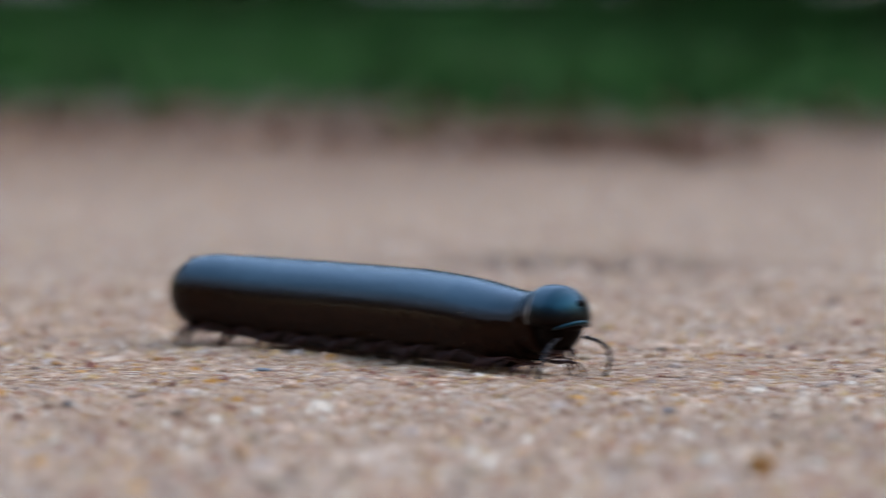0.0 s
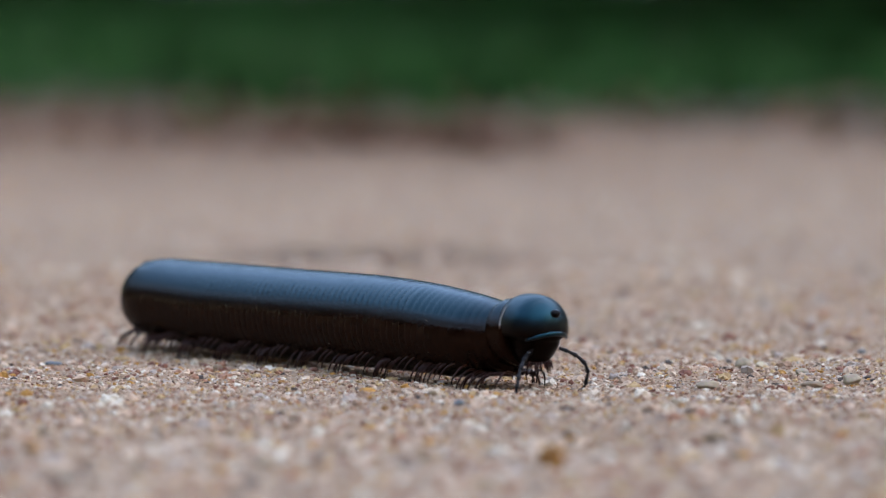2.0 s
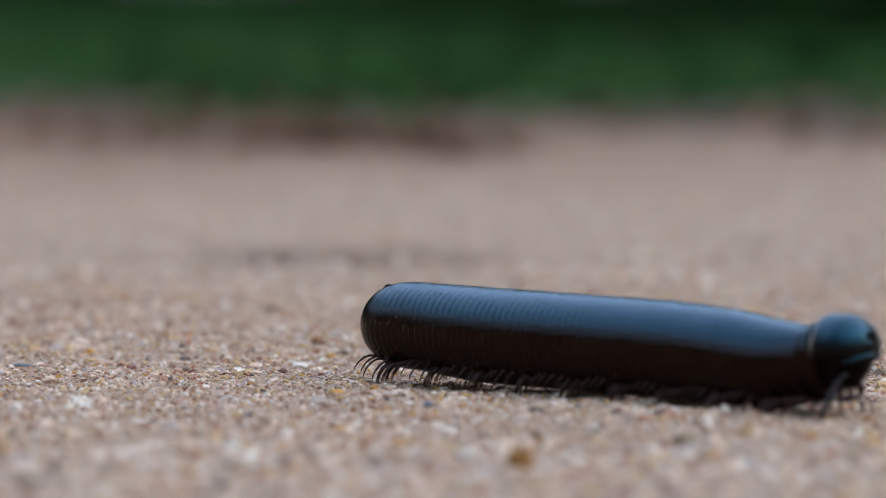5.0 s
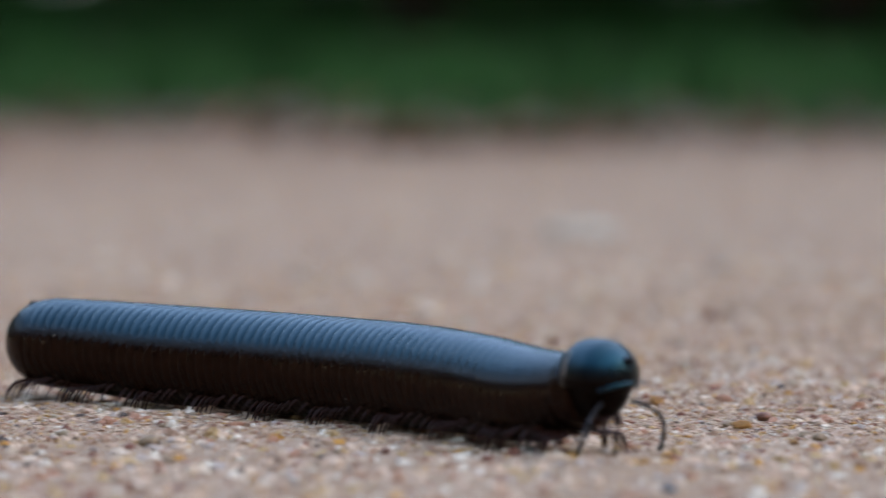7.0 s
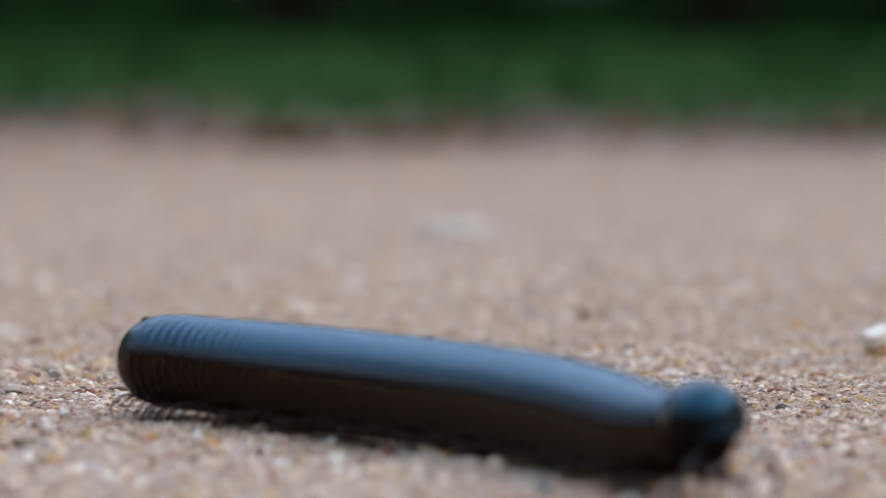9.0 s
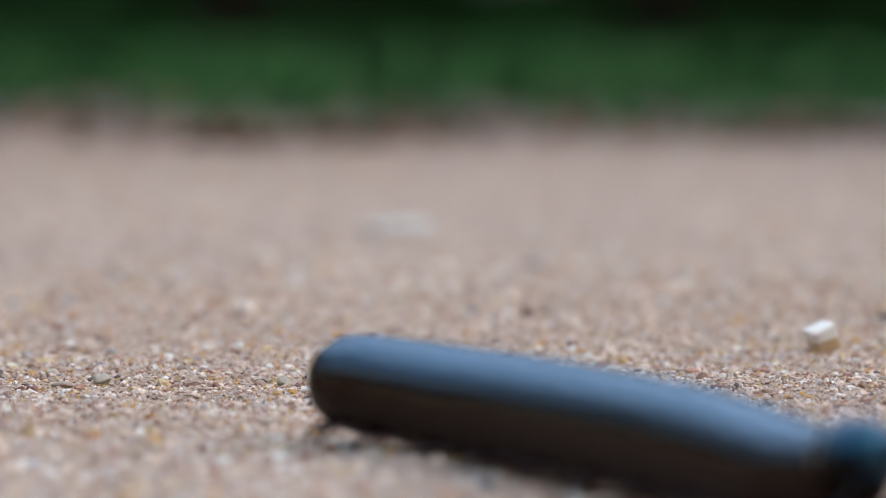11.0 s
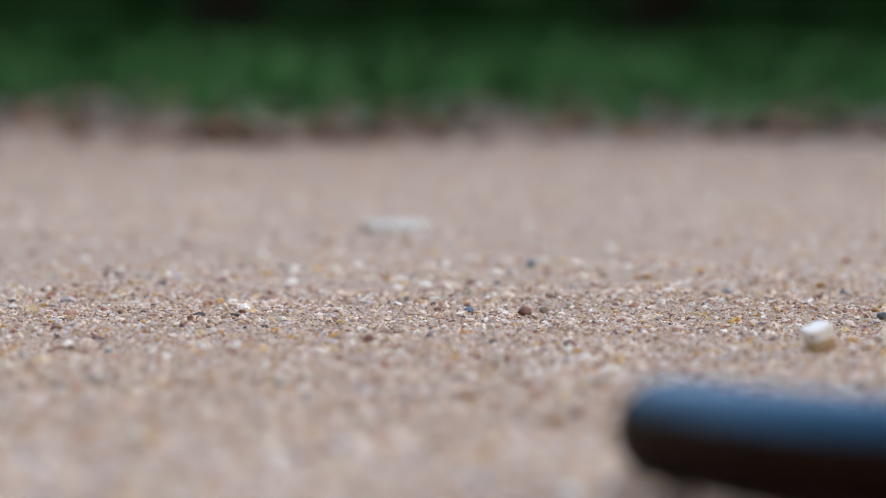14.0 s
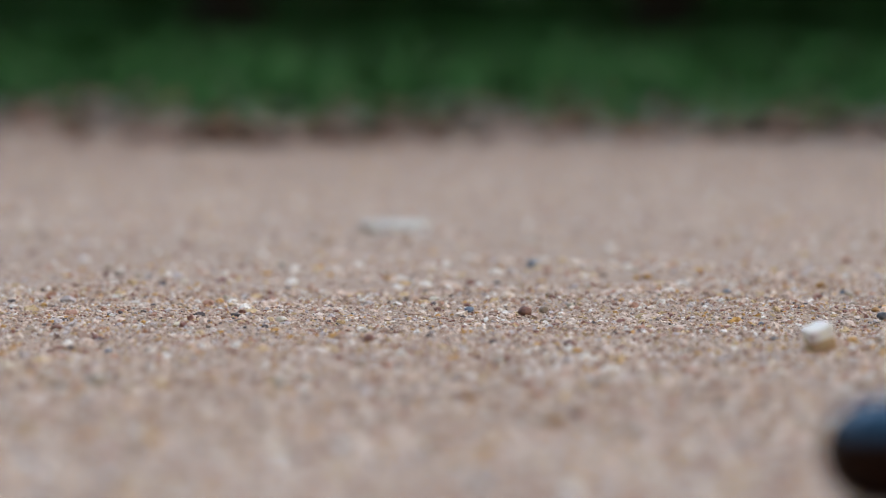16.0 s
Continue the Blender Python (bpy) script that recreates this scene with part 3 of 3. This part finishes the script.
def girth(u):
    """The radius at u metres ahead of the tail's reference: an even body with a long rounded end."""
    return R * max(0.0, 1 - (max(0.0, 0.0136 - u) / 0.0240) ** 4.4) ** 0.5


def ring_mesh(k=1.0, slope=0.0, at=1.0, cap=False, relief=1.0):
    """One body ring: a lipped hind band and a collar that slides into the ring ahead. at: its place from the tail, for the tapering ones."""
    mm = 0.001
    prof = [(-1.1, 0.968), (-1.14, 0.994), (-1.06, 1.0005), (-0.80, 1.0022), (0.0, 1.0020), (0.5, 1.0), (0.95, 0.9955), (1.12, 0.988), (1.8, 0.985), (3.4, 0.968)]
    if cap:
        prof = prof[:8] + [(1.3, 0.90), (1.4, 0.01)]
    prof = [(x, 1 + (r - 1) * relief if -1.1 < x < 2.0 else r) for x, r in prof]
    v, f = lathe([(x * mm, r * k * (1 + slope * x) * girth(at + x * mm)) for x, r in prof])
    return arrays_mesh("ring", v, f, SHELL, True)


def leg_mesh(side):
    mm = 0.001
    pts = [(0, 0, 0), (0, 2.0, 0.4), (0, 4.0, 0.6), (-0.1, 5.7, 0.3), (-0.3, 7.0, -0.6), (-0.6, 7.9, -1.9), (-0.9, 8.4, -3.3), (-1.0, 8.5, -4.6)]
    rad = (0.40, 0.30, 0.36, 0.27, 0.30, 0.21, 0.16, 0.03)
    return tube([(x * mm, side * y * mm, z * mm) for x, y, z in pts], [r * mm for r in rad], LEG, "leg")


def antenna_mesh(side):
    mm = 0.001
    pts, rad = [], []
    if side > 0:
        joints = [(0, 0, 0), (1.3, 1.7, -0.4), (2.7, 3.7, -1.2), (4.0, 5.6, -2.8), (4.6, 6.5, -4.9), (4.6, 6.3, -7.8), (4.2, 5.4, -10.4)]
    else:
        joints = [(0, 0, 0), (0.6, 2.4, -0.5), (1.3, 4.9, -1.7), (2.0, 7.1, -3.5), (2.5, 8.8, -5.6), (2.7, 9.8, -7.6), (2.6, 10.2, -9.4)]
    for a, b in zip(joints, joints[1:]):
        for t, r in ((0.0, 0.34), (0.12, 0.39), (0.55, 0.47), (0.82, 0.62), (0.95, 0.52)):
            pts.append([(p + (q - p) * t) * mm for p, q in zip(a, b)])
            rad.append(r * mm)
    pts.append([p * mm for p in joints[-1]])
    rad.append(0.2 * mm)
    return tube([(x, side * y, z) for x, y, z in pts], rad, ANTENNA, "antenna", 8)


def head_mesh():
    """The domed head: a smooth brow, a crease under it and the drawn-in mouth."""
    mm = 0.001
    bm = bmesh.new()
    bmesh.ops.create_uvsphere(bm, u_segments=56, v_segments=40, radius=1.0)
    for v in bm.verts:
        x, y, z = v.co
        front = max(0.0, x)
        if z < -0.22:
            d = min(1.0, (-0.22 - z) / 0.07)
            k = 1 - 0.15 * d * min(1, front * 1.6)
            x, y = x * k, y * (1 - 0.20 * d)
            z = -0.22 + (z + 0.22) * 1.2
        # the crease under the lip
        k = math.exp(-((z + 0.15 + 0.5 * (1 - x / max(1e-4, math.hypot(x, y)))) / 0.045) ** 2) * min(1, max(0, x + 0.10) * 3)
        x, y = x * (1 - 0.07 * k), y * (1 - 0.07 * k)
        # a faint furrow across the brow and a flat front
        k = math.exp(-((x - 0.28 - 0.15 * z) / 0.035) ** 2) * (1 if z > -0.1 else 0)
        y, z = y * (1 - 0.018 * k), z * (1 - 0.018 * k)
        if x < 0:
            u = min(1.0, -v.co.x) ** 0.7
            k = math.sqrt(max(0.0, 1 - u ** 3.4)) / max(1e-4, math.sqrt(max(0.0, 1 - v.co.x ** 2)))
            x, y, z = -u * 1.18, y * k, z * k
        v.co = Vector((x * 7.7 * mm, y * 8.2 * mm, z * 8.0 * mm))
    return bm_mesh("head", bm, HEAD)


def blob(name, sx, sy, sz, material, seg=20):
    bm = bmesh.new()
    bmesh.ops.create_uvsphere(bm, u_segments=seg, v_segments=seg // 2 + 2, radius=1.0)
    for v in bm.verts:
        v.co = Vector((v.co.x * sx, v.co.y * sy, v.co.z * sz)) * 0.001
    return bm_mesh(name, bm, material)


def arc_tube(name, radius, half, z, r, material, squash=1.0):
    """A thin ridge bent round the front of the head."""
    pts, rad = [], []
    for i in range(25):
        a = radians(-half + 2 * half * i / 24)
        pts.append((radius * math.cos(a) * 0.001, radius * math.sin(a) * 0.001 * squash, (z - 4.5 * (1 - math.cos(a))) * 0.001))
        rad.append(r * 0.001 * (0.25 + 0.75 * math.sin(math.pi * i / 24) ** 0.5))
    return tube(pts, rad, material, name, 8)


millipede = tagged(new("millipede"), "glossy black giant millipede with dark red-brown legs crawling on sand", "millipede")
# the body's back line drops to the neck, its belly line sags towards the front
BACK, BELLY = [], []
for i in range(N_RINGS):
    j = N_RINGS - 1 - i
    drop = np.interp(j, (0, 2, 5, 8, 12, 17, 22), (0.27, 0.25, 0.205, 0.155, 0.09, 0.035, 0))
    sag = 0.15 * min(1.0, max(0, i - 4) / 9) * min(1.0, (j + 1) / 9)
    BACK.append(0.0138 + R * (1 - drop))
    BELLY.append(0.0138 - R * (1 + sag - 0.225 * max(0.0, 1 - j / 5)))
RING_K = [0.5 * (u - v) / R for u, v in zip(BACK, BELLY)]
RING_Z = [0.5 * (u + v) for u, v in zip(BACK, BELLY)]
TAIL = (-0.0020, -0.0038, -0.0053, -0.0065)
LEG_R, LEG_L = leg_mesh(-1), leg_mesh(1)
rings, tail_rings, legs = [], [], []
for i in range(N_RINGS):
    if i < 6:
        me = ring_mesh(1.0, 0.0, i * 0.0026)
    else:
        me = ring_mesh(RING_K[i], float(np.interp(N_RINGS - i, (1, 7, 22, 24), (-0.003, -0.0036, -0.002, 0))), 1.0, i == N_RINGS - 1, float(np.interp(N_RINGS - i, (1, 10, 24, 64), (0.26, 0.34, 0.60, 0.80))))
    ring = part("ring", me, millipede)
    rings.append(ring)
    pairs = (-0.0008, 0.0008) if i % 2 == 0 or i < 6 else (0.0,)
    if i == N_RINGS - 1:
        pairs += (0.0024, 0.0038, 0.0052, 0.0066)
    for dx in pairs:
        for side, leg_me in ((-1, LEG_R), (1, LEG_L)):
            leg = part("leg", leg_me, ring)
            legs.append((leg, i, dx, side))
for dx in TAIL:
    tail_rings.append((part("ring", ring_mesh(1.0, 0.0, dx), millipede), dx))
v, f = lathe([(x, girth(x - 0.0067)) for x in (-0.0037, -0.00365, -0.0035, -0.0032, -0.0027, -0.0020, -0.0010, 0.0, 0.0008)])
telson = part("telson", arrays_mesh("telson", v, f, SHELL, True), millipede, "blunt black end plate of the tail")
part("tail_tip", blob("tail_tip", 1.2, 1.0, 0.8, SHELL, 14), telson, "", pose(0.0014, 0, 0.0089, 0, -30))
head = part("head", head_mesh(), millipede, "smooth domed black head")
part("lip", arc_tube("lip", 7.25, 56, -0.5, 0.72, LIP, 1.05), head, "glossy ridge above the mouth")
part("mouth_shield", blob("mouth_shield", 5.0, 5.4, 4.2, MOUTH, 32), head, "", pose(0.0, 0, -0.0046))
part("throat", blob("throat", 6.2, 5.6, 4.6, MOUTH, 24), head, "", pose(-0.0058, 0, -0.0054))
part("frontal_knob", blob("frontal_knob", 1.25, 1.35, 1.05, HEAD, 18), head, "", pose(0.0066, 0.0006, 0.0042))
bristle_rng = random.Random(21)
bristles = []
for k in range(26):
    a = radians(-75 + 150 * k / 25 + bristle_rng.uniform(-4, 4))
    r0, l = bristle_rng.uniform(2.6, 4.0), bristle_rng.uniform(1.6, 3.2)
    c, e = math.cos(a), math.sin(a)
    bristles.append(tube([((r0 * c + 0.3) * 0.001, r0 * e * 0.001, -0.0078), ((r0 + 0.5) * c * 0.001, (r0 + 0.5) * e * 0.001, (-7.8 - 0.55 * l) * 0.001), ((r0 + 0.9) * c * 0.001, (r0 + 0.7) * e * 0.001, (-7.8 - l) * 0.001)], (0.00034, 0.00022, 0.00003), LEG, "mouthpart", 5))
for me in bristles:
    part("mouthpart", me, head)
# the collar shield behind the head, with its pale hind rim
v, f = lathe([(-0.0034, 0.0074), (-0.0032, 0.0081), (-0.0024, 0.00825), (-0.0012, 0.0081), (0.0, 0.0080), (0.0014, 0.0079), (0.0024, 0.0079), (0.0029, 0.0077), (0.0030, 0.0070), (0.0031, 0.0005)])
collum = part("collum", arrays_mesh("collum", v, f, SHELL, True), millipede, "smooth black neck shield")
rim_pts = [(-0.0036, -0.00824 * math.cos(radians(a)), 0.00804 * math.sin(radians(a))) for a in range(-14, 42, 5)]
for side in (1, -1):
    part("pale_rim", tube([(x, side * y, z) for x, y, z in rim_pts], [0.00004 + 0.00008 * math.sin(math.pi * i / (len(rim_pts) - 1)) for i in range(len(rim_pts))], RIM, "pale_rim"), head, "thin pale edge")
antennae = [part("antenna", antenna_mesh(s), head) for s in (-1, 1)]

# sand specks stuck to the flank
rng = random.Random(3)
speck_me = blob("speck", 0.16, 0.16, 0.12, CREAM_STONE, 6)
for i in range(34):
    ring = rings[rng.randrange(2, N_RINGS - 6)]
    a = radians(rng.uniform(-62, 20))
    part("speck", speck_me, ring, "", pose(rng.uniform(-0.0008, 0.0005), -0.0107 * math.cos(a), 0.0107 * math.sin(a), 0, 0, rng.uniform(0, 90)))

pit_me = blob("pit", 0.24, 0.20, 0.08, MOUTH, 8)
for i in range(16):
    ring = rings[rng.randrange(6, N_RINGS - 14)]
    a = radians(rng.uniform(28, 78))
    part("pit", pit_me, ring, "", pose(rng.uniform(-0.0008, 0.0004), -0.01078 * math.cos(a), 0.01078 * math.sin(a), 90 - math.degrees(a)))
part("crumb", blob("crumb", 0.7, 0.45, 0.45, BLUE_STONE, 10), rings[38], "blue-grey crumb stuck to the flank", pose(0, -0.0099, -0.0052))

SWING = ((0, 0), (11.5, 0), (12.8, 0.5), (13.8, 0.9), (14.8, 1), (16, 1))
T_TAIL = ((0, 0.0937), (0.5, 0.1066), (1, 0.1235), (1.5, 0.1408), (2, 0.1588), (2.5, 0.1778), (3, 0.1968), (5.3, 0.2797), (6, 0.2992), (6.5, 0.3146), (7, 0.3323), (7.5, 0.3512), (8.2, 0.3795), (9, 0.4090), (9.6, 0.4356), (12, 0.5378), (12.5, 0.5604), (13, 0.5811), (13.5, 0.6002), (14, 0.6198), (14.5, 0.6377), (15, 0.6503), (15.5, 0.6633), (16, 0.6753))
T_HEAD = ((0, 0.2375), (0.5, 0.2606), (1, 0.2825), (1.5, 0.2895), (2, 0.3053), (2.5, 0.3210), (3, 0.3345), (5.3, 0.4289), (6, 0.4503), (6.5, 0.4786), (7, 0.5203), (7.5, 0.5407), (8.2, 0.5719), (9, 0.6167), (9.6, 0.6441), (12, 0.7484), (13, 0.7917), (14, 0.8304), (15, 0.8609), (16, 0.8859))
HEAD_TURN = ((0, 6), (0.5, 20), (1, 20), (1.5, -8), (2, -6), (2.5, 4), (3, 2), (5.3, 5), (6, 10), (7, 14), (8, 16), (9, 14), (12, 10), (16, 10))

HEAD_Z = ((0, 0.0154), (0.5, 0.0159), (1, 0.0159), (1.5, 0.0140), (2, 0.0148), (2.5, 0.0156), (3, 0.0158), (5.3, 0.0167), (6, 0.0169), (7, 0.0176), (7.5, 0.0175), (8.2, 0.0168), (9, 0.0163), (16, 0.0164))


def table(rows, t):
    return float(np.interp(t, [r[0] for r in rows], [r[1] for r in rows]))


def motions():
    """The pull of focus, and the animal's crawl: rings along the line, legs in waves that run forwards."""
    walk(focus, [(t, pose(x, y, 0)) for t, x, y in (
        (0, -0.123, 1.304), (3.2, -0.068, 1.262), (5.3, -0.055, 1.280), (6.3, -0.022, 1.244), (7, 0.069, 1.171), (7.6, 0.080, 1.171), (8.2, 0.083, 1.217), (9, 0.102, 1.227), (9.7, 0.115, 1.241), (11.9, 0.118, 1.261), (12.1, 0.120, 1.297), (12.4, 0.136, 1.456), (12.6, 0.138, 1.468), (16, 0.138, 1.468))])
    times = [i * 0.25 for i in range(65)]
    body = {t: on_path(0.5 * (table(T_TAIL, t) + table(T_HEAD, t)), 0, t) for t in times}
    back = {t: m.inverted() for t, m in body.items()}
    walk(millipede, [(t, body[t]) for t in times])

    def ring_s(i, t):
        a, b = table(T_TAIL, t), table(T_HEAD, t) - 0.0098
        return a + (b - a) * i / (N_RINGS - 1)

    def ring_z(i, t):
        ahead = max(0.0, (i - (N_RINGS - 15)) / 14)
        near = max(0.0, (i - (N_RINGS - 9)) / 8)
        return RING_Z[i] - 0.0010 * ahead ** 1.5 + 0.75 * (table(HEAD_Z, t) - 0.0158) * near ** 2

    for i, ring in enumerate(rings):
        walk(ring, [(t, back[t] @ on_path(ring_s(i, t), ring_z(i, t), t)) for t in times])
    for ring, dx in tail_rings:
        walk(ring, [(t, back[t] @ on_path(table(T_TAIL, t) + dx, 0.0138, t)) for t in times])
    walk(telson, [(t, back[t] @ on_path(table(T_TAIL, t) - 0.0067, 0.0138, t)) for t in times])
    walk(collum, [(t, back[t] @ on_path(table(T_HEAD, t) - 0.0062, 0.5 * table(HEAD_Z, t) + 0.0057, t, 0.6 * table(HEAD_TURN, t), 2)) for t in times])
    walk(head, [(t, back[t] @ on_path(table(T_HEAD, t), table(HEAD_Z, t), t, table(HEAD_TURN, t), 4)) for t in times])
    for k, (ant, side) in enumerate(zip(antennae, (-1, 1))):
        walk(ant, [(t, pose(0.0044, side * 0.0042, -0.0047, 6 * side * math.sin(2.3 * t + k), 9 * math.sin(2.9 * t + 2 * k) - 2, 10 * math.sin(3.7 * t + 1.5 * k)))
                   for t in times])
    period, wave = 0.8, 0.0185
    jit = random.Random(12)
    steps = [i * 0.1 for i in range(161)]
    for leg, i, dx, side in legs:
        s = i * 0.0026 + dx
        off, reach, fan = jit.uniform(-0.3, 0.3), jit.uniform(0.7, 1.3), jit.uniform(-24, 24)
        rows = []
        for t in steps:
            ph = 2 * math.pi * (t / period - s / wave) + off
            swing = 20 * reach * math.cos(ph) - 16 + 0.25 * fan - 9 * max(0.0, 1 - i / 5) + (6 + fan) * max(0.0, (i - N_RINGS + 8) / 7)
            lift = 15 * max(0.0, math.sin(ph)) - 1 + 0.10 * fan - 6 * max(0.0, (i - N_RINGS + 8) / 7)
            rows.append((t, pose(dx, side * 0.0029, 0.0047 - RING_Z[i], side * lift, 0, -side * swing)))
        walk(leg, rows)


motions()
